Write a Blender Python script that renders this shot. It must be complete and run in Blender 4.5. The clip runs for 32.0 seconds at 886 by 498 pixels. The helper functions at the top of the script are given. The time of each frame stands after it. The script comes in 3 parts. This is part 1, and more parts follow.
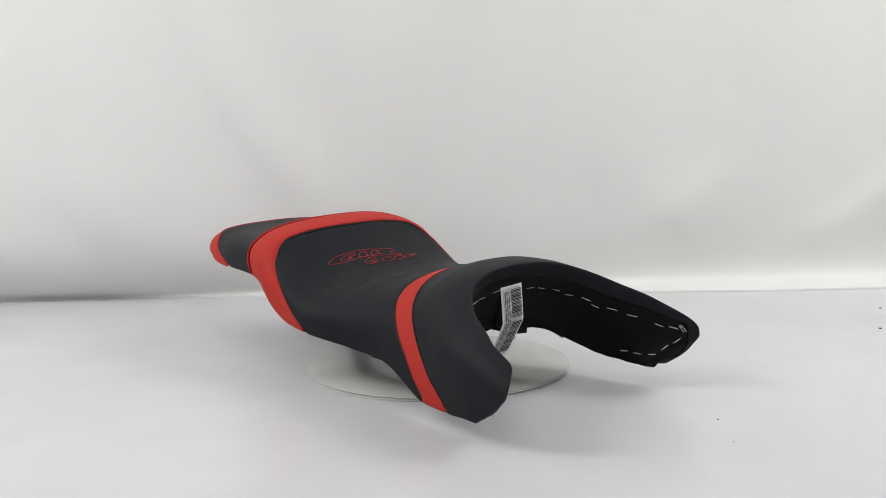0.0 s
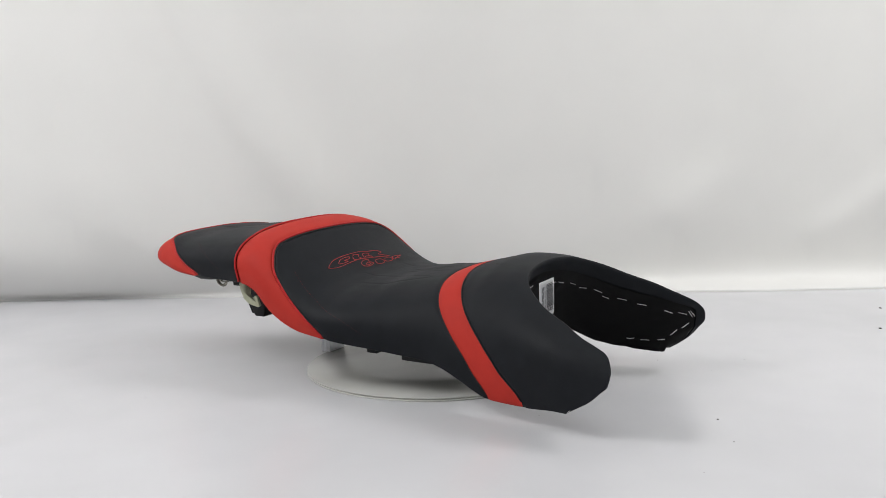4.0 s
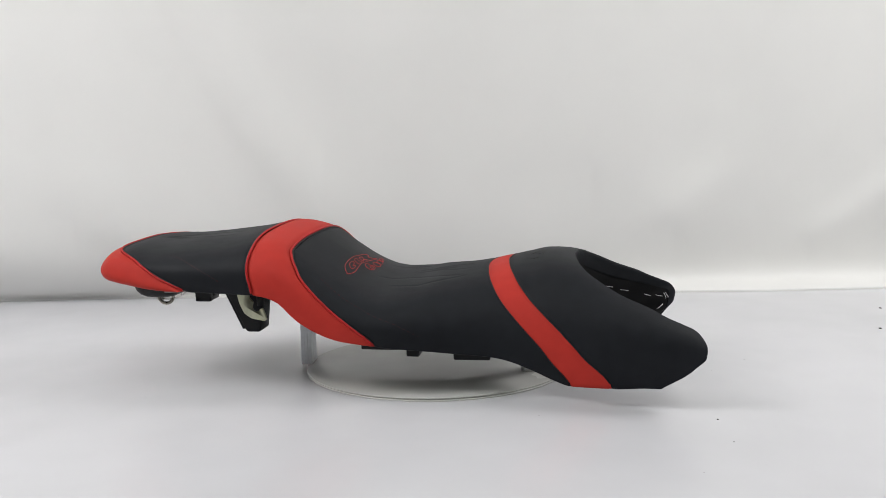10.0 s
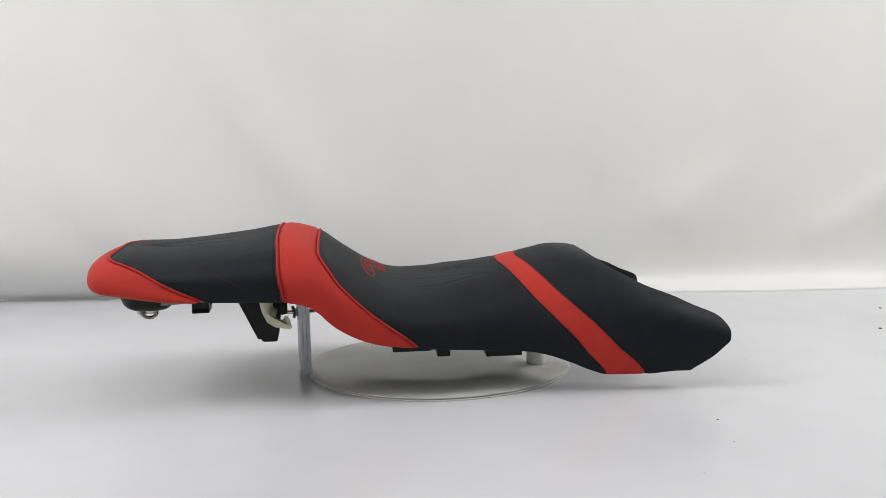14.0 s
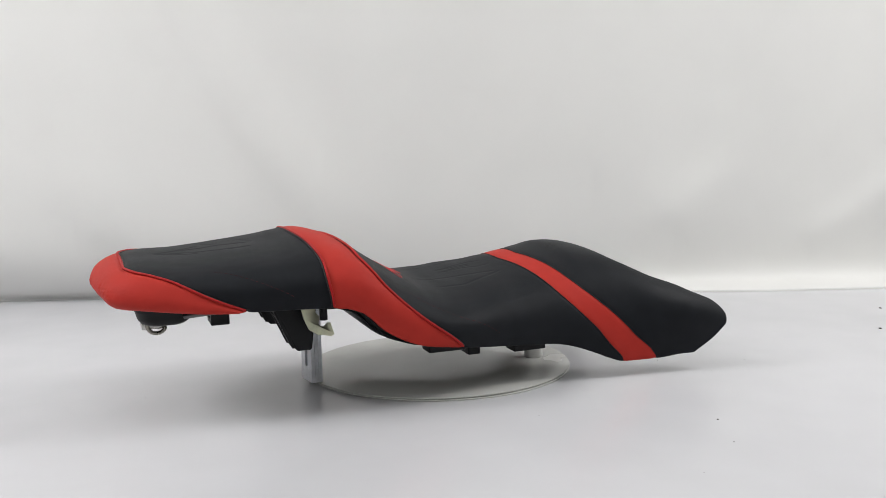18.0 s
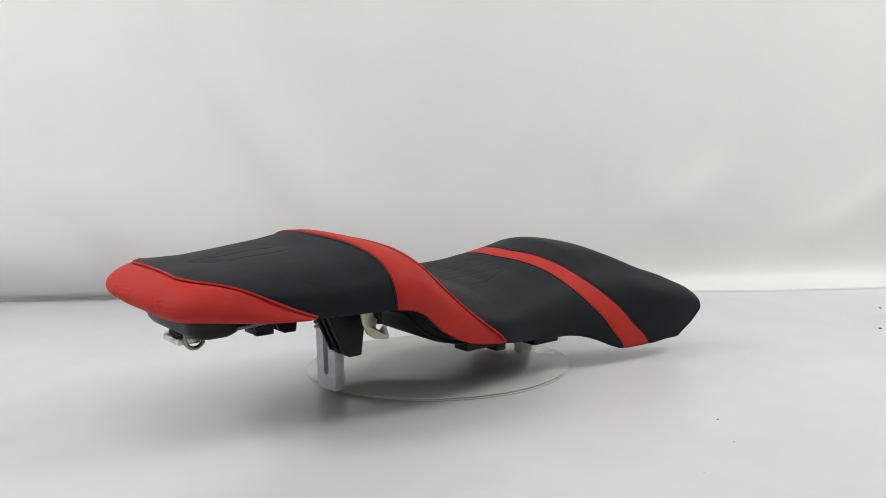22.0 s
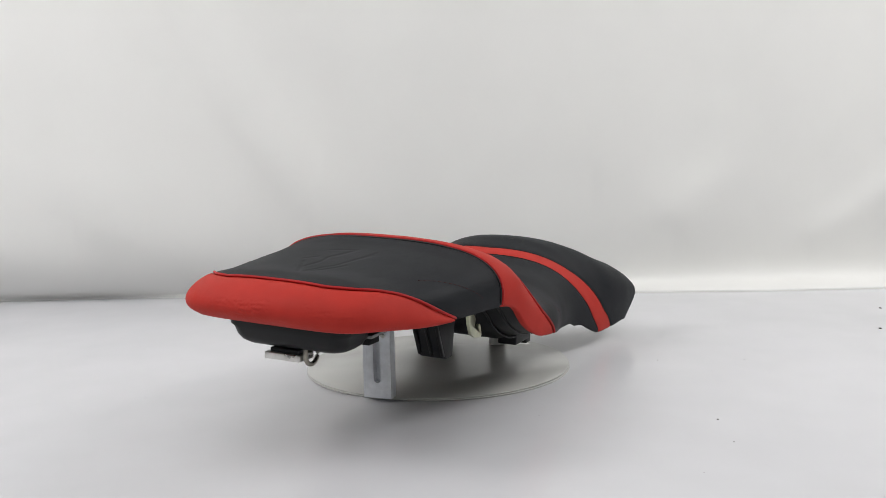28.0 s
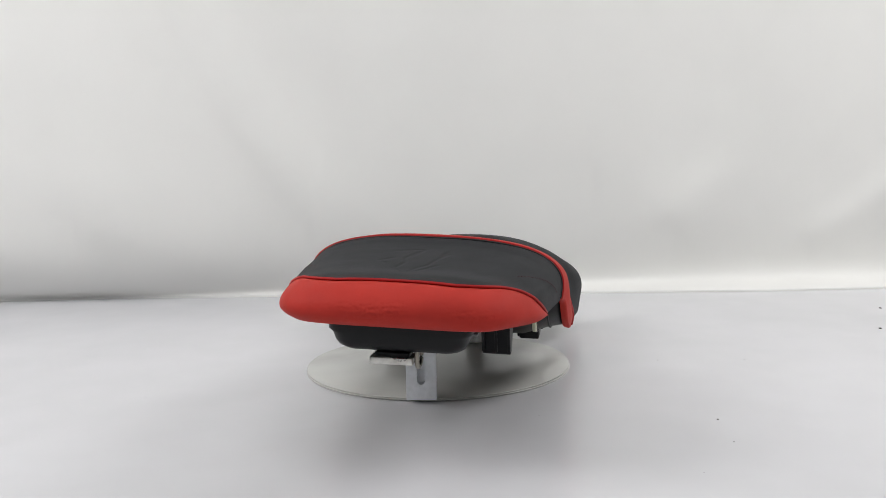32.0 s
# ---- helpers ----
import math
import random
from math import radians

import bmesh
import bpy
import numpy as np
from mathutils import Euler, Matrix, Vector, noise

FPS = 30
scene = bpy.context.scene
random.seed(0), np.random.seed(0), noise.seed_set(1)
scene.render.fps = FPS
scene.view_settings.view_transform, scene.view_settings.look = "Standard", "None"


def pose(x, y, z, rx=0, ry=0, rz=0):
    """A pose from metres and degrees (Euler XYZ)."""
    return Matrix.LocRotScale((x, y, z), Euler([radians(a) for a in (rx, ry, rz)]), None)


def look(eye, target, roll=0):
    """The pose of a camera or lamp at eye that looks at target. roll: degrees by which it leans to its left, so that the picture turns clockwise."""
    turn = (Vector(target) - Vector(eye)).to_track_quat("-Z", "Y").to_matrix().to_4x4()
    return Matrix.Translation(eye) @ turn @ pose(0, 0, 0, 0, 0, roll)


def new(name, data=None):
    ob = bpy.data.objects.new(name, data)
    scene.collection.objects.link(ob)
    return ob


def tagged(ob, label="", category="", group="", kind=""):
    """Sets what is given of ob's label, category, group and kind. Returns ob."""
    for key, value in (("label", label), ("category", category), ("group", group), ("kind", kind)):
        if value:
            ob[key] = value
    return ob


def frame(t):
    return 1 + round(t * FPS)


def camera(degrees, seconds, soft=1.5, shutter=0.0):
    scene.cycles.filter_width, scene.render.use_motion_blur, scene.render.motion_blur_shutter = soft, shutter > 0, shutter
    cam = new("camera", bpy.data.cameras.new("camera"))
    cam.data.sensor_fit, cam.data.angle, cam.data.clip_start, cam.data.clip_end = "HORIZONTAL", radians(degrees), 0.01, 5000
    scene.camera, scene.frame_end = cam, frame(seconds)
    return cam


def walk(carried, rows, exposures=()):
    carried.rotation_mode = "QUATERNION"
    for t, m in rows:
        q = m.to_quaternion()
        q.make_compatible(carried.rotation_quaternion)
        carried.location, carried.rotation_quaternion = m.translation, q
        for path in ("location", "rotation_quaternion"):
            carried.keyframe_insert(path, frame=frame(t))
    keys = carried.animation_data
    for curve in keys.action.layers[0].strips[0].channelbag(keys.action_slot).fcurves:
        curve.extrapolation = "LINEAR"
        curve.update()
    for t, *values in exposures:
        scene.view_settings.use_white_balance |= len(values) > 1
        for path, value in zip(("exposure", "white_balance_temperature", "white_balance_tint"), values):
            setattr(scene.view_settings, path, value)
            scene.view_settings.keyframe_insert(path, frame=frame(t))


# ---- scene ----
# ---------------------------------------------------------------- camera
cam = camera(52.545, 32.0, soft=0.8)
EYE = Matrix.Translation((0.0, -1.08418, 0.266075))
AIM = EYE @ pose(0, 0, 0, 90 - 6.66073, 0, -0.48974) @ pose(0, 0, 0, 0, 0, -1.31711)
walk(cam, [(0.0, AIM), (32.0, AIM)])

# turntable: steady turn, degrees at 0 s and degrees a second
TURN_START, TURN_RATE = -60.878, 4.09464
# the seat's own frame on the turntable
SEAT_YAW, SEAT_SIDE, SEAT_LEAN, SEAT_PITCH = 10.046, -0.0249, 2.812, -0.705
FLOOR_Z = -0.0042

# ---------------------------------------------------------------- light
world = bpy.data.worlds.new("studio_world")
scene.world = world
world.use_nodes = True
world.node_tree.nodes["Background"].inputs[0].default_value = (0.9, 0.95, 1.0, 1)
world.node_tree.nodes["Background"].inputs[1].default_value = 0.02
scene.view_settings.exposure = 0.0


def area_lamp(name, eye, target, sx, sy, watts, colour):
    data = bpy.data.lights.new(name, "AREA")
    data.shape, data.size, data.size_y = "RECTANGLE", sx, sy
    data.energy, data.color = watts, colour
    ob = new(name, data)
    ob.matrix_world = look(eye, target)
    return tagged(ob, "large white rectangular studio softbox lamp", "softbox")


COOL, WARM = (0.98, 1.0, 1.0), (1.0, 0.985, 0.985)
area_lamp("ceiling_softbox", (-0.15, -0.75, 2.22), (0.0, -0.20, 0), 1.9, 1.5, 15.5, COOL)
area_lamp("front_softbox", (-0.2, -2.25, 1.55), (0, 0.3, 0.35), 2.6, 1.3, 8.5, COOL)
area_lamp("softbox", (-1.40, -0.45, 1.25), (0.05, -0.05, 0.05), 0.6, 0.6, 15.8, WARM)
area_lamp("softbox", (1.40, -0.02, 1.32), (-0.05, 0.05, 0.08), 0.6, 0.6, 14.4, WARM)


# ---------------------------------------------------------------- materials
def material(name, base, rough=0.5, metal=0.0, vary=0.08, scale=30.0, bump=0.0, bump_scale=900.0,
             spec=0.5, stain=0.0, stain_scale=4.0, rough_vary=0.06):
    """Base colour with variation at two scales, a fine grain relief, uneven gloss."""
    m = bpy.data.materials.new(name)
    m.use_nodes = True
    nt = m.node_tree
    bs = nt.nodes["Principled BSDF"]
    tc = nt.nodes.new("ShaderNodeTexCoord")

    def noise_node(s, detail=4.0):
        n = nt.nodes.new("ShaderNodeTexNoise")
        n.inputs["Scale"].default_value = s
        n.inputs["Detail"].default_value = detail
        nt.links.new(tc.outputs["Object"], n.inputs["Vector"])
        return n

    def ranged(src, lo, hi):
        r = nt.nodes.new("ShaderNodeMapRange")
        r.interpolation_type = "SMOOTHSTEP"
        r.inputs["From Min"].default_value, r.inputs["From Max"].default_value = 0.25, 0.75
        r.inputs["To Min"].default_value, r.inputs["To Max"].default_value = lo, hi
        nt.links.new(src, r.inputs["Value"])
        return r.outputs["Result"]

    fine, broad = noise_node(scale), noise_node(stain_scale, 3.0)
    v1 = ranged(fine.outputs["Fac"], 1 - vary, 1 + vary)
    v2 = ranged(broad.outputs["Fac"], 1 - stain, 1 + stain * 0.4)
    mul = nt.nodes.new("ShaderNodeMath")
    mul.operation = "MULTIPLY"
    nt.links.new(v1, mul.inputs[0])
    nt.links.new(v2, mul.inputs[1])
    sc = nt.nodes.new("ShaderNodeVectorMath")
    sc.operation = "SCALE"
    sc.inputs[0].default_value = base
    nt.links.new(mul.outputs[0], sc.inputs["Scale"])
    nt.links.new(sc.outputs[0], bs.inputs["Base Color"])
    bs.inputs["Roughness"].default_value = rough
    if rough_vary:
        nt.links.new(ranged(broad.outputs["Fac"], rough - rough_vary, rough + rough_vary), bs.inputs["Roughness"])
    bs.inputs["Metallic"].default_value = metal
    bs.inputs["Specular IOR Level"].default_value = spec
    if bump:
        g = noise_node(bump_scale, 2.0)
        bp = nt.nodes.new("ShaderNodeBump")
        bp.inputs["Strength"].default_value = bump
        bp.inputs["Distance"].default_value = 0.0004
        nt.links.new(g.outputs["Fac"], bp.inputs["Height"])
        nt.links.new(bp.outputs["Normal"], bs.inputs["Normal"])
    return m


M_BLACK = material("black_vinyl", (0.0094, 0.0108, 0.0136), 0.56, vary=0.1, scale=60, bump=0.35, bump_scale=1400, stain=0.06, stain_scale=9, spec=0.15)
M_RED = material("red_vinyl", (0.44, 0.033, 0.024), 0.62, vary=0.04, scale=60, bump=0.3, bump_scale=1400, stain=0.05, stain_scale=9, spec=0.12)
M_PIPE = material("red_piping", (0.40, 0.016, 0.016), 0.6, vary=0.06, scale=200, spec=0.2)
M_SEAM_SHADE = material("dark_seam_shade", (0.012, 0.010, 0.011), 0.7)
M_RTHREAD = material("red_thread", (0.50, 0.03, 0.03), 0.6, vary=0.15, scale=900)
M_DTHREAD = material("dark_red_thread", (0.07, 0.010, 0.012), 0.7, vary=0.15, scale=900, spec=0.2)
M_WTHREAD = material("staple_steel", (0.75, 0.75, 0.76), 0.35, metal=0.3)
M_LINER = material("black_lining", (0.003, 0.003, 0.0034), 0.55, vary=0.15, scale=40, bump=0.3, bump_scale=300, stain=0.1, spec=0.15)
M_PLASTIC = material("black_plastic", (0.0062, 0.0067, 0.0078), 0.44, vary=0.1, scale=80, bump=0.15, bump_scale=600, stain=0.12, stain_scale=25, spec=0.22)
M_ZINC = material("yellow_zinc_steel", (0.56, 0.57, 0.41), 0.40, metal=0.35, vary=0.12, scale=70, stain=0.2, stain_scale=40)
M_GREY = material("dull_grey_metal", (0.22, 0.22, 0.22), 0.5, metal=0.4, vary=0.12, scale=120, stain=0.2, stain_scale=40)
M_LOOP = material("dark_bent_steel", (0.30, 0.28, 0.24), 0.30, metal=0.9, vary=0.12, scale=120, stain=0.2, stain_scale=60)
M_STEEL = material("bright_steel", (0.60, 0.59, 0.56), 0.28, metal=0.9, vary=0.12, scale=120, stain=0.2, stain_scale=50)
M_ALU = material("brushed_aluminium", (0.80, 0.82, 0.86), 0.45, metal=0.35, vary=0.06, scale=140, stain=0.12, stain_scale=30)
M_DISC = material("white_acrylic", (0.53, 0.53, 0.505), 0.22, vary=0.015, scale=25, stain=0.02, stain_scale=10)
M_SPACER = material("white_plastic", (0.80, 0.80, 0.79), 0.45, vary=0.03)
M_PAPER = material("label_paper", (0.88, 0.88, 0.90), 0.6, vary=0.02)
M_INK = material("label_ink", (0.03, 0.03, 0.035), 0.6)
M_FLOOR = material("white_floor_sheet", (0.615, 0.615, 0.635), 0.27, vary=0.015, scale=14, bump=0.06, bump_scale=500, stain=0.06, stain_scale=3.0, spec=0.5, rough_vary=0.0)
M_CLOTH = material("white_backdrop_cloth", (0.775, 0.772, 0.752), 0.85, vary=0.012, scale=8, bump=0.2, bump_scale=1200, stain=0.05, stain_scale=1.4, spec=0.15)
# mid-grey picked to cut the fill light off the added room walls
M_WALL = material("unseen_wall_grey", (0.46, 0.46, 0.45), 0.8, vary=0.03, scale=5, stain=0.05)
M_CHALK = material("chalk_scuff", (0.09, 0.09, 0.08), 0.9, vary=0.5, scale=400, spec=0.1)
M_SPECK = material("dark_speck", (0.06, 0.05, 0.045), 0.7)


# ---------------------------------------------------------------- mesh helpers
def part(name, bm, mat, parent=None, label="", smooth=True):
    """Links a bmesh as one mesh object, under a thing or a part."""
    me = bpy.data.meshes.new(name)
    bmesh.ops.recalc_face_normals(bm, faces=bm.faces)
    bm.to_mesh(me)
    bm.free()
    for f in me.polygons:
        f.use_smooth = smooth
    me.materials.append(mat)
    ob = new(name, me)
    if parent is not None:
        ob.parent = parent
    if label:
        tagged(ob, label)
    return ob


def grid_mesh(bm, rows):
    """Quads over a grid of points (a list of rows of equal length)."""
    vs = [[bm.verts.new(p) for p in row] for row in rows]
    for a, b in zip(vs, vs[1:]):
        for i in range(len(a) - 1):
            bm.faces.new((a[i], a[i + 1], b[i + 1], b[i]))
    return vs


def tube(bm, pts, radius, sides=6, closed=False, flat=1.0):
    """A round bar swept along points."""
    pts = [Vector(p) for p in pts]
    n, rings = len(pts), []
    up = Vector((0, 0, 1))
    for i, p in enumerate(pts):
        a, b = pts[i - 1 if (i or closed) else i], pts[(i + 1) % n if (i + 1 < n or closed) else i]
        d = (b - a).normalized()
        if abs(d.dot(up)) > 0.95:
            side = d.cross(Vector((1, 0, 0))).normalized()
        else:
            side = d.cross(up).normalized()
        top = side.cross(d)
        rings.append([bm.verts.new(p + radius * (math.cos(k * math.tau / sides) * side + flat * math.sin(k * math.tau / sides) * top)) for k in range(sides)])
    for i in range(n if closed else n - 1):
        a, b = rings[i], rings[(i + 1) % n]
        for k in range(sides):
            bm.faces.new((a[k], a[(k + 1) % sides], b[(k + 1) % sides], b[k]))
    if not closed:
        bm.faces.new(rings[0])
        bm.faces.new(rings[-1])
    return bm


def box(bm, cx, cy, cz, sx, sy, sz, bevel=0.0, m=None):
    """A bevelled box by its centre and full sizes."""
    r = bmesh.ops.create_cube(bm, size=1.0)
    vs = r["verts"]
    for v in vs:
        v.co = Vector((cx + v.co.x * sx, cy + v.co.y * sy, cz + v.co.z * sz))
        if m is not None:
            v.co = m @ v.co
    if bevel:
        es = list({e for v in vs for e in v.link_edges})
        bmesh.ops.bevel(bm, geom=es, offset=bevel, segments=2, profile=0.6, affect="EDGES")
    return bm


def plate(bm, outline, y0, y1, bevel=0.0, m=None):
    """An upright plate: an outline in x and z, from y0 to y1."""
    a = [bm.verts.new((x, y0, z)) for x, z in outline]
    b = [bm.verts.new((x, y1, z)) for x, z in outline]
    n = len(outline)
    fs = [bm.faces.new(a), bm.faces.new(b[::-1])]
    for i in range(n):
        fs.append(bm.faces.new((a[i], b[i], b[(i + 1) % n], a[(i + 1) % n])))
    if bevel:
        es = list({e for f in fs for e in f.edges})
        bmesh.ops.bevel(bm, geom=es, offset=bevel, segments=2, profile=0.6, affect="EDGES")
    if m is not None:
        for v in bm.verts:
            v.co = m @ v.co
    return bm


def curve1(table):
    """A smooth monotone curve through (place, value) pairs."""
    xs = np.array([t[0] for t in table], float)
    ys = np.array([t[1] for t in table], float)
    h = np.diff(xs)
    d = np.diff(ys) / h
    m = np.zeros(len(xs))
    m[0], m[-1] = d[0], d[-1]
    for i in range(1, len(xs) - 1):
        if d[i - 1] * d[i] > 0:
            w1, w2 = 2 * h[i] + h[i - 1], h[i] + 2 * h[i - 1]
            m[i] = (w1 + w2) / (w1 / d[i - 1] + w2 / d[i])

    def f(x):
        x = min(max(x, xs[0]), xs[-1])
        i = min(max(int(np.searchsorted(xs, x)) - 1, 0), len(h) - 1)
        t = (x - xs[i]) / h[i]
        return float((1 + 2 * t) * (1 - t) ** 2 * ys[i] + t * (1 - t) ** 2 * h[i] * m[i]
                     + t * t * (3 - 2 * t) * ys[i + 1] + t * t * (t - 1) * h[i] * m[i + 1])
    return f


# ---------------------------------------------------------------- the studio
def rise(x, y):
    """Gentle waves of the floor sheet, flat under the turntable and at the backdrop."""
    near = min(1.0, max(0.0, (math.hypot(x, y) - 0.17) / 0.30))
    far = min(1.0, max(0.0, (0.50 - y) / 0.30))
    flat = near * near * (3 - 2 * near) * far * far * (3 - 2 * far)
    wave = math.sin(5.1 * x + 2.3 * y + 0.6) + 0.7 * math.sin(3.2 * x - 6.4 * y + 2.1) + 0.4 * math.sin(9.7 * x + 7.9 * y + 4.0)
    return -flat * (0.0016 + 0.0007 * wave)


def build_studio():
    # floor sheet, gently uneven
    bm = bmesh.new()
    xs = [-2.2 + 4.4 * i / 176 for i in range(177)]
    ys = [-2.4 + 3.1 * j / 124 for j in range(125)]
    grid_mesh(bm, [[(x, y, FLOOR_Z + rise(x, y)) for x in xs] for y in ys])
    tagged(part("floor", bm, M_FLOOR), "smooth white sheet floor of the photo studio", "floor", kind="structure")
    # backdrop cloth: hangs behind, rounds into the floor, with soft slanting folds
    bm = bmesh.new()
    rows = []
    xf = [-2.2 + 1.2 * i / 20 for i in range(20)] + [-1.0 + 2.0 * i / 160 for i in range(161)] + [1.0 + 1.2 * i / 20 for i in range(1, 21)]

    # slanting folds: runs of (x, z), then half width and depth
    runs = ((((-0.47, 0.62), (-0.40, 0.45), (-0.31, 0.285), (-0.22, 0.17)), 0.043, 0.0075),
            (((-0.38, 0.62), (-0.29, 0.43), (-0.21, 0.30)), 0.051, -0.005),
            (((0.66, 0.62), (0.60, 0.36), (0.55, 0.22), (0.44, 0.14)), 0.051, 0.0075),
            (((0.40, 0.60), (0.33, 0.40), (0.30, 0.25)), 0.05, 0.005),
            (((0.95, 0.30), (0.83, 0.18), (0.70, 0.085)), 0.032, 0.007),
            (((-0.90, 0.24), (-0.78, 0.12), (-0.69, 0.03)), 0.045, 0.0025),
            (((-0.72, 0.24), (-0.58, 0.15), (-0.45, 0.06), (-0.38, 0.02)), 0.050, 0.0035),
            (((-0.72, 0.60), (-0.66, 0.40), (-0.62, 0.20)), 0.06, 0.006))

    def fold(x, z):
        w = 0.0
        for line, width, depth in runs:
            best, side = 9.0, 1.0
            for (xa, za), (xb, zb) in zip(line, line[1:]):
                dx, dz = xb - xa, zb - za
                t = min(1.0, max(0.0, ((x - xa) * dx + (z - za) * dz) / (dx * dx + dz * dz)))
                ex, ez = x - xa - t * dx, z - za - t * dz
                d = math.hypot(ex, ez)
                if d < best:
                    best, side = d, math.copysign(1.0, ex)
            u = best / width * (0.6 if side > 0 else 1.3)
            w += 1.05 * depth * math.exp(-u * u)
        w += 0.012 * noise.noise(Vector((x * 1.3, z * 1.1, 3.0))) + 0.005 * noise.noise(Vector((x * 4, z * 2.2, 8.0)))
        return w * min(1.0, max(0.0, z / 0.12))

    heights = [FLOOR_Z - 0.001 + 0.16 * (k / 30) ** 1.9 for k in range(31)] + [0.156 + 0.5 * k / 42 for k in range(1, 43)] + [0.656 + 1.65 * k / 20 for k in range(1, 21)]
    for z in heights:
        row = []
        for x in xf:
            k = max(-1.0, min(1.0, x / 0.6))
            deep = 0.056 - 0.034 * k
            sweep = 0.5 * (1 + k) * (0.036 * math.exp(-max(0.0, z) / 0.018) + 0.06 * math.exp(-max(0.0, z) / 0.003))
            row.append((x, 0.562 + 0.003 * (x + 0.8) / 1.6 - deep * (1 - math.exp(-max(0.0, z) / 0.060)) - sweep - fold(x, z), z))
        rows.append(row)
    grid_mesh(bm, rows)
    tagged(part("backdrop", bm, M_CLOTH), "softly folded white cloth backdrop behind the turntable", "backdrop", kind="structure")
    # unseen plain walls and ceiling, added to close the set and hold down bounce light
    for name, c, s in (("wall_west", (-2.25, -0.9, 1.15), (0.1, 3.2, 2.4)), ("wall_east", (2.25, -0.9, 1.15), (0.1, 3.2, 2.4)),
                       ("wall_south", (0, -2.45, 1.15), (4.6, 0.1, 2.4)), ("wall_north", (0, 0.76, 1.15), (4.6, 0.1, 2.4)),
                       ("ceiling", (0, -0.85, 2.4), (4.6, 3.3, 0.1))):
        bm = bmesh.new()
        box(bm, *c, *s)
        tagged(part(name, bm, M_WALL, smooth=False), "unseen plain grey studio " + name.split("_")[0], name.split("_")[0], kind="structure")


build_studio()


def specks():
    """Tiny dark crumbs lying on the floor sheet."""
    rnd = random.Random(5)
    for x, y, s in ((0.2697, -0.2418, 0.0022), (0.695, 0.2946, 0.0045), (0.6215, 0.1467, 0.0040), (0.2711, -0.0028, 0.0014), (0.3763, -0.008, 0.0011), (0.3204, -0.0581, 0.0009),
                    (0.264, -0.3065, 0.0014), (0.0991, -0.2181, 0.0011), (-0.4048, 0.1336, 0.0014), (-0.3248, -0.1133, 0.0012), (0.2153, -0.3788, 0.0010)):
        bm = bmesh.new()
        r = bmesh.ops.create_icosphere(bm, subdivisions=1, radius=s / 2)
        for v in r["verts"]:
            v.co = Vector((v.co.x * rnd.uniform(0.8, 1.5), v.co.y * rnd.uniform(0.8, 1.5), v.co.z * 0.5)) * rnd.uniform(0.85, 1.1)
            v.co.z = max(v.co.z, -s * 0.2)
        ob = part("crumb", bm, M_SPECK)
        ob.location = (x, y, FLOOR_Z + rise(x, y) + s * 0.2)
        tagged(ob, "tiny dark crumb on the white floor", "crumb", group="crumbs on the floor")


specks()

# ---------------------------------------------------------------- the turntable
turntable = tagged(new("turntable"), "round white turntable with a slotted aluminium bracket", "turntable")


def disc(name, radius, z0, z1, cx, cy, warp=0.0):
    """A round plate; warp lifts and sinks its rim a little."""
    bm = bmesh.new()
    n, b = 128, 0.0005
    prof = ((0, z1), (radius * 0.5, z1), (radius - b, z1), (radius, z1 - b), (radius, z0 + b), (radius - b, z0), (0, z0))
    rows = [[(cx + r * math.cos(k * math.tau / n), cy + r * math.sin(k * math.tau / n), z + warp * (r / radius) ** 4 * (1 + math.sin(2 * k * math.tau / n + 1.0))) for k in range(n + 1)] for r, z in prof]
    grid_mesh(bm, rows)
    bmesh.ops.remove_doubles(bm, verts=bm.verts, dist=1e-6)
    ob = part(name, bm, M_DISC, turntable)
    return ob


disc("top_plate", 0.160, -0.0016, 0.0, 0, 0)
disc("bottom_plate", 0.1607, -0.0042, -0.0026, 0.0005, 0, 0.0005)
disc("core", 0.150, -0.0028, -0.0014, 0, 0)
STAND = pose(0, 0, 0, 0, 0, 10.0) @ pose(0, -0.029, 0)
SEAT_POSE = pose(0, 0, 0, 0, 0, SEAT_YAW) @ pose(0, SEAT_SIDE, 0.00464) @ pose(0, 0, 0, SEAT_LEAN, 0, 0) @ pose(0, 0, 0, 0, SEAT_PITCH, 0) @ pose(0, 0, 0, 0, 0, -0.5)


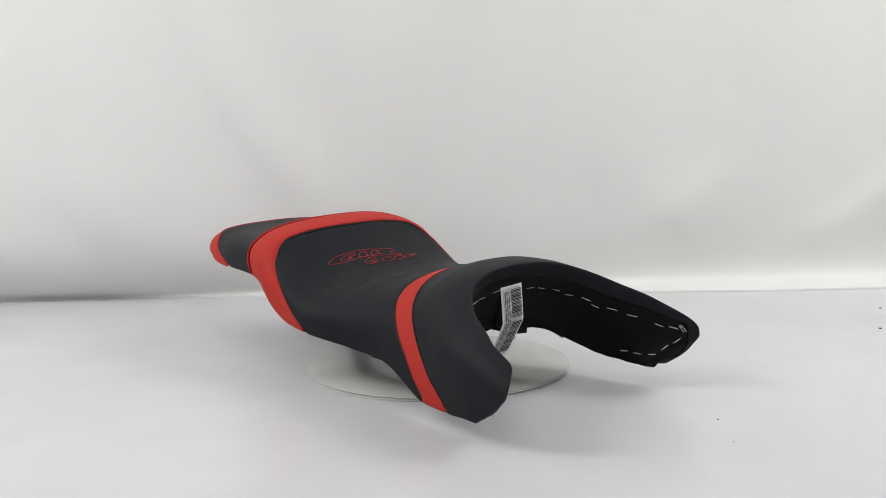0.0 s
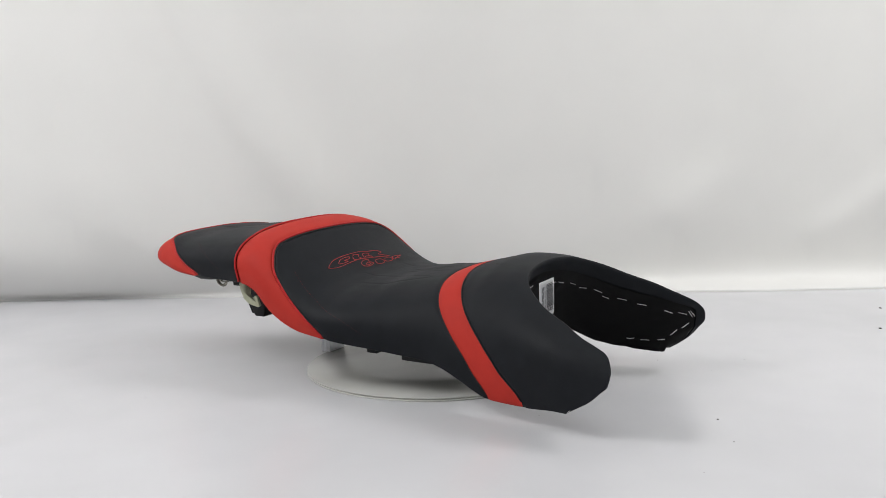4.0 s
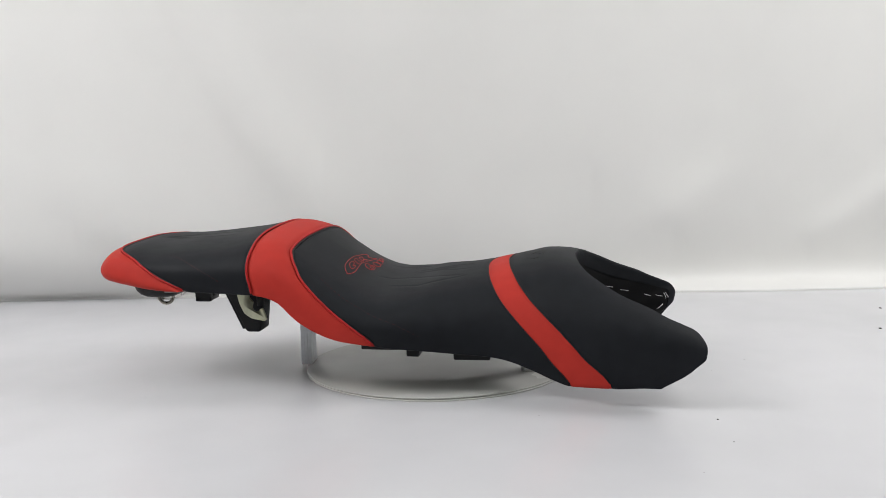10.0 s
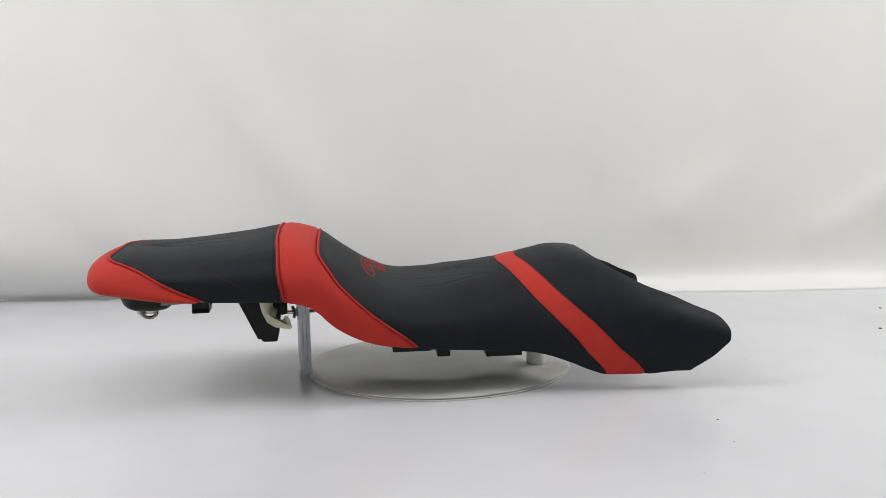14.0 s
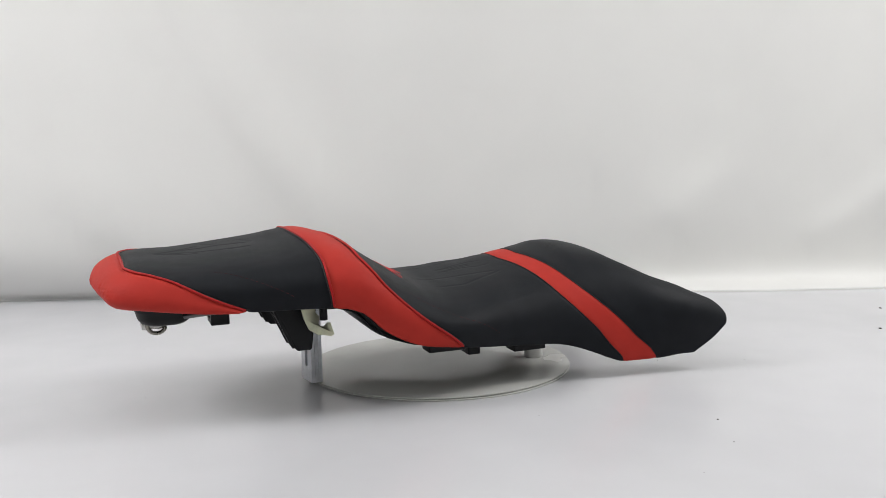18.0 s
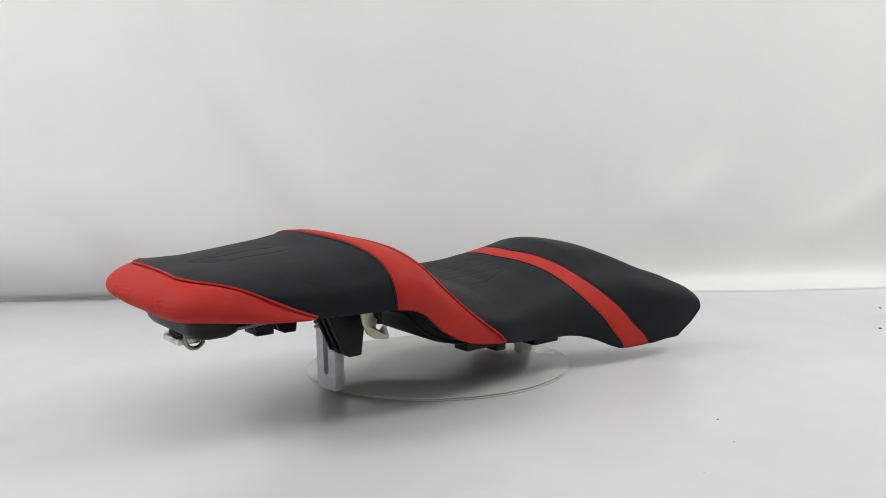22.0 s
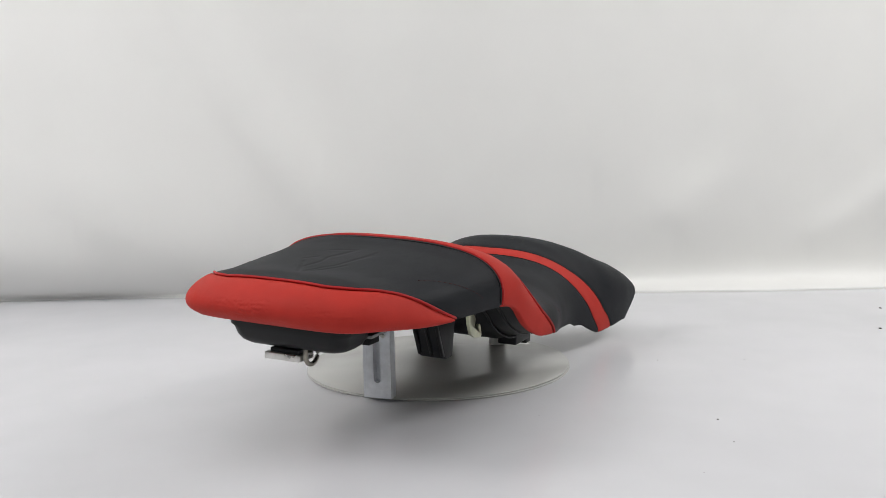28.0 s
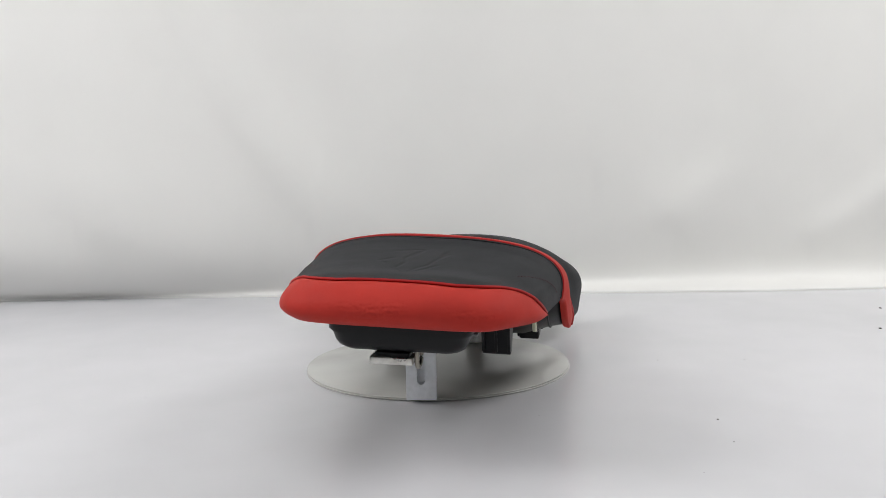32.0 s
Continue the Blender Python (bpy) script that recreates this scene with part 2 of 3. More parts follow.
def bracket():
    """Two slotted aluminium plates standing on the disc, with a bolt and a wing nut."""
    base = STAND @ pose(-0.1610, 0.0192, 0, 0, 0, 6)
    hw, h, s0, s1, sw = 0.0157, 0.100, 0.0165, 0.078, 0.0040

    def slotted(x0, x1, open_slot):
        bm = bmesh.new()
        if not open_slot:
            box(bm, (x0 + x1) / 2, 0, h / 2, x1 - x0, 2 * hw, h, 0.0004)
        else:
            for y0, y1, z0, z1 in ((-hw, -sw, 0, h), (sw, hw, 0, h), (-sw, sw, 0, s0), (-sw, sw, s1, h)):
                box(bm, (x0 + x1) / 2, (y0 + y1) / 2, (z0 + z1) / 2, x1 - x0, y1 - y0, z1 - z0)
            for k in range(8):  # rounded foot of the slot
                a0, a1 = math.pi * k / 8, math.pi * (k + 1) / 8
                y0, y1 = -sw * math.cos(a0), -sw * math.cos(a1)
                zz = s0 + sw * (1 - math.sin((a0 + a1) / 2))
                box(bm, (x0 + x1) / 2, (y0 + y1) / 2, (s0 + zz) / 2, x1 - x0, abs(y1 - y0), zz - s0 + 1e-5)
        bmesh.ops.transform(bm, matrix=base, verts=bm.verts)
        part("bracket_plate", bm, M_ALU, turntable, "slotted aluminium plate" if open_slot else "plain aluminium plate", smooth=False)

    slotted(-0.0072, -0.0030, True)
    slotted(-0.0026, 0.0010, True)
    slotted(0.0014, 0.0058, False)
    bm = bmesh.new()
    tube(bm, [base @ Vector((-0.020, 0, 0.072)), base @ Vector((0.016, 0, 0.072))], 0.0021, 10)
    bolt = part("bolt", bm, M_STEEL, turntable, "bright steel bolt")
    bm = bmesh.new()
    tube(bm, [base @ Vector((-0.0085, 0, 0.072)), base @ Vector((-0.0045, 0, 0.072))], 0.0052, 14)
    part("washer", bm, M_STEEL, bolt)
    bm = bmesh.new()
    tube(bm, [base @ Vector((-0.012, -0.011, 0.068)), base @ Vector((-0.010, -0.004, 0.072)), base @ Vector((-0.010, 0.004, 0.072)), base @ Vector((-0.012, 0.011, 0.076))], 0.0022, 8)
    part("wing_nut", bm, M_STEEL, bolt)
    bm = bmesh.new()
    c = STAND @ Vector((0.116, -0.003, 0))
    prof = ((0, 0), (0.0105, 0), (0.0115, 0.001), (0.0115, 0.044), (0.0105, 0.045), (0, 0.045))
    grid_mesh(bm, [[(c.x + r * math.cos(k * math.tau / 32), c.y + r * math.sin(k * math.tau / 32), z) for k in range(33)] for r, z in prof])
    bmesh.ops.remove_doubles(bm, verts=bm.verts, dist=1e-6)
    part("spacer", bm, M_SPACER, turntable, "white plastic spacer")


bracket()

# ---------------------------------------------------------------- the motorcycle seat
seat = tagged(new("motorcycle_seat"), "black and red vinyl motorcycle seat propped on the turntable", "motorcycle seat")
X0, X1 = -0.403, 0.325
# crown height, lower edge height and half width along the seat, tail to front
crown = curve1([(-0.403, 0.12581), (-0.4, 0.1336), (-0.388, 0.14521), (-0.372, 0.15427), (-0.355, 0.1574), (-0.336, 0.1591),
                (-0.31, 0.1585), (-0.277, 0.1602), (-0.245, 0.16292), (-0.212, 0.16658), (-0.192, 0.17001), (-0.172, 0.17272),
                (-0.146, 0.1673), (-0.133, 0.16155), (-0.12, 0.15219), (-0.108, 0.14385), (-0.088, 0.13086), (-0.072, 0.12207),
                (-0.055, 0.11503), (-0.035, 0.11141), (-0.009, 0.1121), (0.018, 0.11585), (0.045, 0.11807), (0.068, 0.12151),
                (0.092, 0.12677), (0.119, 0.13264), (0.14, 0.13642), (0.16, 0.13498), (0.19, 0.12665), (0.22, 0.11444), (0.25, 0.10434),
                (0.283, 0.09028), (0.305, 0.07824), (0.325, 0.06712)])
edge = curve1([(-0.403, 0.12236), (-0.385, 0.12228), (-0.36, 0.12185), (-0.32, 0.1186), (-0.267, 0.11513), (-0.185, 0.11297),
               (-0.162, 0.11116), (-0.145, 0.10567), (-0.122, 0.08484), (-0.098, 0.07093), (-0.075, 0.06335), (-0.051, 0.05986),
               (-0.027, 0.05642), (0.009, 0.05099), (0.045, 0.04641), (0.088, 0.04166), (0.106, 0.03741), (0.131, 0.02819),
               (0.149, 0.02031), (0.169, 0.01447), (0.211, 0.01403), (0.245, 0.01679), (0.262, 0.01654), (0.325, 0.01662)])
half = curve1([(-0.403, 0.00322), (-0.4018, 0.01825), (-0.397, 0.04131), (-0.387, 0.06541), (-0.372, 0.08467), (-0.35, 0.09793),
               (-0.32, 0.1044), (-0.263, 0.11669), (-0.19, 0.12569), (-0.12, 0.13428), (-0.042, 0.13656), (0.03, 0.12293),
               (0.08, 0.11858), (0.13, 0.12412), (0.165, 0.12897), (0.207, 0.13357), (0.26, 0.14029), (0.325, 0.13924)])
tuck = curve1([(-0.403, 0.00513), (-0.36, 0.00852), (-0.2, 0.00718), (-0.04, 0.00855), (0.1, 0.00206), (0.17, 0.00226), (0.22, 0.01152),
               (0.28, 0.01186), (0.325, 0.00989)])
power = curve1([(-0.403, 2.49), (-0.37, 2.95), (-0.25, 2.94), (-0.18, 2.77), (-0.12, 2.92), (-0.05, 2.6), (0.06, 2.62), (0.12, 2.34),
                (0.2, 3.11), (0.26, 3.32), (0.325, 3.57)])


def tabled(f, n=2400):
    """The same curve, read from an even table."""
    vals = [f(X0 + (X1 - X0) * i / n) for i in range(n + 1)] + [f(X1)]
    k = n / (X1 - X0)

    def g(x):
        t = min(max((x - X0) * k, 0.0), float(n))
        i = int(t)
        return vals[i] + (vals[i + 1] - vals[i]) * (t - i)
    return g


crown, edge, half, tuck, power = (tabled(f) for f in (crown, edge, half, tuck, power))


def uneven(x, y):
    """The foam is not quite even: the hump is lower on one side."""
    return -min(1.0, max(0.0, y) / 0.12) * 0.0048 * math.exp(-((x + 0.09) / 0.06) ** 2)


def leg_drop(x, y, h=0.0):
    """One front leg hangs a little lower than the other, most at its foot (h 0) and less at its top (h 1)."""
    t = min(1.0, max(0.0, (x - 0.12) / 0.14))
    return -(0.0100 - 0.0045 * h) * t * min(1.0, max(0.0, y) / 0.12)


def spread(x, y):
    """One leg stands a little further out than the other."""
    t = min(1.0, max(0.0, (x - 0.12) / 0.14))
    return 0.0070 * t * t * (3 - 2 * t) * min(1.0, max(0.0, y) / 0.10)


def cover_point(x, v, lift=0.0):
    """The cover at x along the seat and v across it: -1 and 1 are the lower edges, 0 is the crown."""
    def at(x, v):
        n, ph = power(x), abs(v) * math.pi / 2
        zb = edge(x)
        y = (half(x) + tuck(x)) * math.sin(ph) ** (2 / n) - tuck(x) * max(0.0, (abs(v) - 0.5) / 0.5) ** 2
        z = zb + (crown(x) - zb) * max(0.0, math.cos(ph)) ** (2 / n)
        y = math.copysign(y, v)
        y += spread(x, y)
        return Vector((x, y, z + leg_drop(x, y, (z - zb) / (crown(x) - zb)) + uneven(x, y) * min(1.0, 1.7 * (z - zb) / (crown(x) - zb))))
    p = at(x, v)
    if lift:
        e = 0.004
        vv = max(-0.985, min(0.985, v))
        xx = max(X0 + 0.006, min(X1 - 0.006, x))
        du = at(xx + e, vv) - at(xx - e, vv)
        dv = at(xx, vv + 0.012) - at(xx, vv - 0.012)
        nrm = du.cross(dv)
        if nrm.length > 1e-12:
            p = p + nrm.normalized() * lift
    return p


def across(x, z):
    """v of the height z on the cover at x."""
    zb = edge(x)
    f = min(1.0, max(0.0, (z - zb) / (crown(x) - zb)))
    return math.acos(f ** (power(x) / 2)) * 2 / math.pi


def seam(*table):
    """A seam over the seat: x as a curve of |v|, crown to lower edge."""
    f = curve1(table)
    return lambda v: f(abs(v))


tail_seam = seam((0, -0.3612), (0.2, -0.3616), (0.35, -0.35405), (0.5, -0.3365), (0.6, -0.32236), (0.7, -0.31134), (0.87, -0.29),
                 (0.97, -0.26827), (1, -0.2552))
band_rear = seam((0, -0.18161), (0.3, -0.18023), (0.5, -0.17822), (0.7, -0.17771), (0.85, -0.17617), (0.93, -0.1743), (1, -0.17295))
band_front = seam((0, -0.13653), (0.2, -0.13696), (0.36, -0.13698), (0.46, -0.13248), (0.55, -0.12446), (0.62, -0.11732), (0.68, -0.10524),
                  (0.74, -0.0902), (0.81, -0.0722), (0.88, -0.05807), (0.95, -0.04592), (1, -0.03776))
strip_rear = seam((0, 0.07097), (0.15, 0.0743), (0.3, 0.0787), (0.42, 0.0839), (0.5, 0.0882), (0.6, 0.0955), (0.68, 0.10392),
                  (0.78, 0.11798), (0.88, 0.13611), (0.95, 0.14972), (1, 0.16708))
strip_front = seam((0, 0.09466), (0.15, 0.09863), (0.3, 0.10491), (0.42, 0.1118), (0.5, 0.1182), (0.6, 0.1288), (0.68, 0.1406),
                   (0.77, 0.15647), (0.85, 0.1703), (0.92, 0.18273), (1, 0.20825))
rim_f = curve1([(0, 0)] + [(math.asin((y / (half(x) + tuck(x))) ** (power(x) / 2)) * 2 / math.pi, x - 0.173) for x, y in
                           ((0.175, 0.030), (0.180, 0.055), (0.191, 0.077), (0.220, 0.100), (0.250, 0.113), (0.272, 0.1215))]
               + [(across(x, z), x - 0.173) for x, z in ((0.2890, 0.0745), (0.2975, 0.0675), (0.3020, 0.0575), (0.3005, 0.0485), (0.292, 0.0400), (0.282, 0.0310), (0.269, 0.0230))] + [(1, 0.085)])
arch = lambda v: 0.1705 + rim_f(abs(v)) * (0.955 if v > 0 else 1.02)
NV = 220


def even_steps(n, x=-0.24):
    """Steps across the cover that are even along its section."""
    fine = [-1 + 2 * k / 4000 for k in range(4001)]
    p = [cover_point(x, v) for v in fine]
    run = [0.0]
    for a, b in zip(p, p[1:]):
        run.append(run[-1] + (b - a).length)
    return [float(np.interp(run[-1] * k / n, run, fine)) for k in range(n + 1)]


VS = even_steps(NV)


# quilt lines pressed into the pillion and the rider panel, as (x, y) on the cover
PILLION_LINES = [((-0.327, -0.003), (-0.288, -0.022)), ((-0.236, 0.027), (-0.228, 0.001)), ((-0.275, 0.034), (-0.263, 0.023)), ((-0.258, -0.0195), (-0.242, -0.0245)), ((-0.322, -0.002), (-0.300, -0.006), (-0.290, -0.013), (-0.271, -0.016), (-0.233, -0.022)), ((-0.303, 0.013), (-0.280, 0.009), (-0.262, 0.013), (-0.233, 0.003))]
FAINT_LINES = [((-0.328, 0.001), (-0.283, 0.026)), ((-0.257, 0.008), (-0.231, 0.001)), ((-0.258, -0.020), (-0.233, -0.022))]
RIDER_LINES = []
for line in (((-0.052, 0.038), (-0.006, 0.035), (0.016, 0.041), (0.042, 0.043)), ((-0.032, 0.067), (-0.003, 0.067), (0.027, 0.056), (0.049, 0.046)),
             ((-0.010, 0.006), (0.020, 0.010), (0.036, 0.015)), ((0.002, 0.004), (0.030, 0.003)), ((0.036, 0.015), (0.050, 0.012))):
    RIDER_LINES += [line, tuple((x, -y) for x, y in line)]
CREASES = PILLION_LINES + FAINT_LINES + RIDER_LINES


def crease_dip(x, y):
    d2, deep = 1.0, 0.0
    for line in CREASES:
        if x < line[0][0] - 0.01 or x > line[-1][0] + 0.01:
            continue
        for (xa, ya), (xb, yb) in zip(line, line[1:]):
            dx, dy = xb - xa, yb - ya
            t = min(1.0, max(0.0, ((x - xa) * dx + (y - ya) * dy) / (dx * dx + dy * dy)))
            ex, ey = x - xa - t * dx, y - ya - t * dy
            if ex * ex + ey * ey < d2:
                d2, deep = ex * ex + ey * ey, 0.0006 if x < -0.2 else 0.00045
    return -deep * math.exp(-d2 / (0.0015 * 0.0015))


def panel(name, mat, s0, s1, n, label, dip0=0.0016, dip1=0.0016, lift=0.0, pressed=False):
    """One sewn panel of the cover between two seams; it sinks into the seams and folds under at the lower edges."""
    bm = bmesh.new()
    cols = []
    for v in VS:
        a0, a1 = s0(v), s1(v)
        col = []
        for i in range(n + 1):
            t = 0.5 - 0.5 * math.cos(math.pi * i / n)
            x = a0 + (a1 - a0) * t
            d0, d1 = (x - a0) / 0.0035, (a1 - x) / 0.0035
            dip = -dip0 * math.exp(-d0 * d0) - dip1 * math.exp(-d1 * d1)
            rip = 0.0006 * noise.noise(Vector((x * 14, v * 3, 1.0))) + 0.00012 * noise.noise(Vector((x * 60, v * 14, 5.0)))
            q = cover_point(x, v)
            if pressed:
                dip += crease_dip(q.x, q.y)
            col.append(cover_point(x, v, dip + lift + rip * (1 if abs(v) < 0.97 else 0)))
        cols.append(col)
    # the hem turned under
    for sgn, at in ((-1, 0), (1, len(cols))):
        src = cols[0] if sgn < 0 else cols[-1]
        def under(p, d):
            w = min(1.0, max(0.0, (-0.34 - p.x) / 0.04))
            to = (Vector((-0.30, 0, p.z)) - p).normalized() * w + Vector((0, -sgn, 0)) * (1 - w)
            return to.normalized() * d
        hem = [p + under(p, 0.007) + Vector((0, 0, 0.0008)) for p in src]
        mid = [p + under(p, 0.002) + Vector((0, 0, -0.0010)) for p in src]
        cols = [hem, mid] + cols if sgn < 0 else cols + [mid, hem]
    grid_mesh(bm, cols)
    return part(name, bm, mat, seat, label)


def tail_cap():
    """The red tail: from its seam it rounds over to a lower edge that runs round the tail in plan."""
    ox = seam((0, -0.3785), (0.1, -0.3785), (0.2, -0.378), (0.35, -0.3745), (0.43, -0.3700), (0.5, -0.3635), (0.6, -0.349), (0.7, -0.330), (0.87, -0.2985), (1, -0.263))
    oy = seam((0, 0.0), (0.1, 0.025), (0.2, 0.0475), (0.35, 0.071), (0.43, 0.0795), (0.5, 0.0862), (0.6, 0.0950), (0.7, 0.1025), (0.87, 0.1140), (1, 0.1195))
    n, cols = 84, []
    for v in even_steps(420):
        x0 = tail_seam(v)
        p0 = cover_point(x0, v)
        sg = 1 if v > 0 else -1
        foot = Vector((ox(v), sg * oy(v), edge(ox(v))))
        slope = (cover_point(x0, v) - cover_point(x0 + 0.004, v)).normalized()
        lo, hi = Vector((ox(max(0, abs(v) - 0.02)), oy(max(0, abs(v) - 0.02)), 0)), Vector((ox(min(1, abs(v) + 0.02)), oy(min(1, abs(v) + 0.02)), 0))
        t = (hi - lo).normalized()
        out = Vector((-t.y, t.x * sg, 0))
        span = (foot - p0).length
        c1 = p0 + slope * span * 0.66
        c2 = foot + Vector((0, 0, (p0.z - foot.z) * 0.34)) + out * min(0.034, span * 0.72) * (1 - (0.28 if v > 0 else 0.5) * min(1.0, abs(v) / 0.25))
        col = []
        for i in range(n + 1):
            s = i / n
            q = p0 * (1 - s) ** 3 + c1 * 3 * s * (1 - s) ** 2 + c2 * 3 * s * s * (1 - s) + foot * s ** 3
            d = ((q - p0).length) / 0.0035
            up = (q - Vector((-0.33, q.y * 0.8, 0.125))).normalized()
            k = math.exp(-((s - 0.64) / 0.20) ** 2) * math.exp(-((q.y + 0.012) / 0.062) ** 2) * min(1.0, max(0.0, 0.85 + 1.6 * noise.noise(Vector((q.x * 30, q.y * 40, q.z * 75)))))
            rip = 0.0004 * noise.noise(q * 30) + k * (0.0007 * noise.noise(Vector((q.x * 230, q.y * 190, q.z * 380))) + 0.00055 * noise.noise(q * 460))
            col.append(q + up * (rip * min(1, (1 - abs(v)) * 8) - 0.0014 * math.exp(-d * d)))
        inner = (Vector((-0.30, 0, foot.z)) - foot).normalized()
        col += [foot + inner * 0.002 + Vector((0, 0, -0.0012)), foot + inner * 0.009 + Vector((0, 0, 0.001))]
        cols.append(col)
    bm = bmesh.new()
    grid_mesh(bm, cols)
    part("tail_panel", bm, M_RED, seat, "red vinyl tail panel with fine wrinkles at the back")


tail_cap()
panel("pillion_panel", M_BLACK, tail_seam, band_rear, 120, "black vinyl pillion panel", pressed=True)
panel("hump_band", M_RED, band_rear, band_front, 26, "red vinyl band over the hump")
panel("rider_panel", M_BLACK, band_front, strip_rear, 120, "black vinyl rider panel", dip1=0.0010, pressed=True)
panel("front_strip", M_RED, strip_rear, strip_front, 14, "red vinyl strip", dip0=0.0010, dip1=0.0010)
panel("front_panel", M_BLACK, strip_front, arch, 40, "black vinyl front panel split into two legs", dip0=0.0010, dip1=0)


def piping(s, off, name="piping", mat=None, radius=0.0013, lift=0.0004):
    bm = bmesh.new()
    pts = []
    for k in range(121):
        v = -0.995 + 1.99 * k / 120
        pts.append(cover_point(s(v) + off, v, lift))
    tube(bm, pts, radius, 7)
    return part(name, bm, mat or M_PIPE, seat)


for s, off in ((tail_seam, 0.0), (band_rear, 0.0), (band_front, 0.0)):
    piping(s, off)
# near-black tubes beside the piping paint the shadow of the gap there
for s, off in ((tail_seam, 0.0019), (band_rear, -0.0019), (band_front, 0.0019)):
    piping(s, off, "seam_shade_line", M_SEAM_SHADE, 0.0009, -0.0004)
# thinner dark lines along the strip's flat seams
for s in (strip_rear, strip_front):
    piping(s, 0.0, "seam_shade_line", M_SEAM_SHADE, 0.00045, -0.0005)


# inside of the arch and the legs
foot = [curve1(list(zip((0, 0.2, 0.35, 0.45, 0.55, 0.65, 0.8, 1), row))) for row in
        ((0.135, 0.138, 0.150, 0.175, 0.205, 0.232, 0.250, 0.259), (0.0, 0.050, 0.095, 0.113, 0.117, 0.115, 0.114, 0.117),
         (0.062, 0.052, 0.032, 0.018, 0.0150, 0.0150, 0.0155, 0.0165))]


def inner_point(v, s):
    """The inner face from the arch's rim (s 0) to its foot (s 1): a rounded lip, then a hollow."""
    e = cover_point(arch(v), v)
    a, sg = abs(v), (1 if v > 0 else -1) * min(1.0, abs(v) / 0.1)
    fx, fy = 0.1705 + (foot[0](a) - 0.1705) * (0.93 if v > 0 else 0.985), sg * foot[1](a)
    b = Vector((fx, fy + spread(fx, fy), foot[2](a) + leg_drop(fx, fy)))
    back = cover_point(arch(v) - 0.006, v)
    out = e - back                                   # carries the cover's slope on over the rim
    near_foot = max(0.35 if v > 0 else 0.8, min(1.0, (1 - a) / 0.25))
    full = 0.014 if v > 0 else 0.0175
    tip = math.exp(-((a - 0.62) / 0.19) ** 2)        # the legs' tips are fuller
    c1 = e + out * (0.35 + 0.9 * max(0.0, 1 - a / 0.5) + 0.5 * tip) + Vector((0, -sg * (full - 0.009 * tip) * min(1, a / 0.3), -0.004 + 0.006 * tip)) * near_foot
    c2 = b + Vector((-0.010 * max(0.0, 1 - a / 0.5), sg * 0.006, 0.018 * near_foot))
    return e * (1 - s) ** 3 + c1 * 3 * s * (1 - s) ** 2 + c2 * 3 * s * s * (1 - s) + b * s ** 3


def rim_depth(v):
    """How far the rolled rim reaches inward; narrower at the tips."""
    return 0.30 - 0.10 * math.exp(-((abs(v) - 0.57) / 0.12) ** 2)


AV = [-1 + 2 * k / 160 for k in range(161)]
bm = bmesh.new()
grid_mesh(bm, [[inner_point(v, rim_depth(v) * i / 8) for v in AV] for i in range(9)])
rim = part("rim", bm, M_BLACK, seat, "black vinyl rolled rim of the arch")
bm = bmesh.new()
rows = []
for i in range(25):
    row = []
    for v in AV:
        s = rim_depth(v) + (1 - rim_depth(v)) * i / 24
        row.append(inner_point(v, s) + Vector((-0.0012 * max(0, 1 - i / 3), 0, 0.0018 * noise.noise(Vector((v * 9, s * 6, 2))) + 0.0008 * noise.noise(Vector((v * 26, s * 14, 6))))))
    rows.append(row)
grid_mesh(bm, rows)
lining = part("lining", bm, M_LINER, seat, "black vinyl lining pulled inside the legs")


def staples():
    """White staples along the lining, from end to end as places on the inner face."""
    for v0, s0, v1, s1 in ((0.02, 0.47, 0.06, 0.47), (0.1, 0.483, 0.135, 0.467), (0.165, 0.467, 0.19, 0.467), (0.23, 0.45, 0.26, 0.45), (0.285, 0.467, 0.305, 0.45), (0.33, 0.433, 0.355, 0.433),
                           (0.365, 0.467, 0.38, 0.467), (0.395, 0.433, 0.415, 0.417), (0.445, 0.417, 0.47, 0.4), (0.505, 0.383, 0.535, 0.383), (0.565, 0.35, 0.61, 0.333), (0.59, 0.283, 0.675, 0.317),
                           (0.595, 0.267, 0.68, 0.283), (0.74, 0.4, 0.755, 0.467), (0.75, 0.55, 0.765, 0.633), (0.77, 0.733, 0.715, 0.783), (0.65, 0.817, 0.605, 0.833), (0.57, 0.833, 0.545, 0.85)):
        for sg in (-1, 1):
            off = Vector((0.0009, -sg * 0.0012, 0.0004))
            p, q = inner_point(sg * v0, s0) + off, inner_point(sg * v1, s1) + off
            mid, d = (p + q) / 2, (q - p)
            d = d.normalized() * min(0.0062, max(0.0045, d.length / 2))
            tip = Vector((-0.001, sg * 0.001, 0))
            bm = bmesh.new()
            tube(bm, [mid - d + tip, mid - d * 0.92, mid + d * 0.92, mid + d + tip], 0.00036, 5)
            part("staple", bm, M_WTHREAD, lining)


staples()


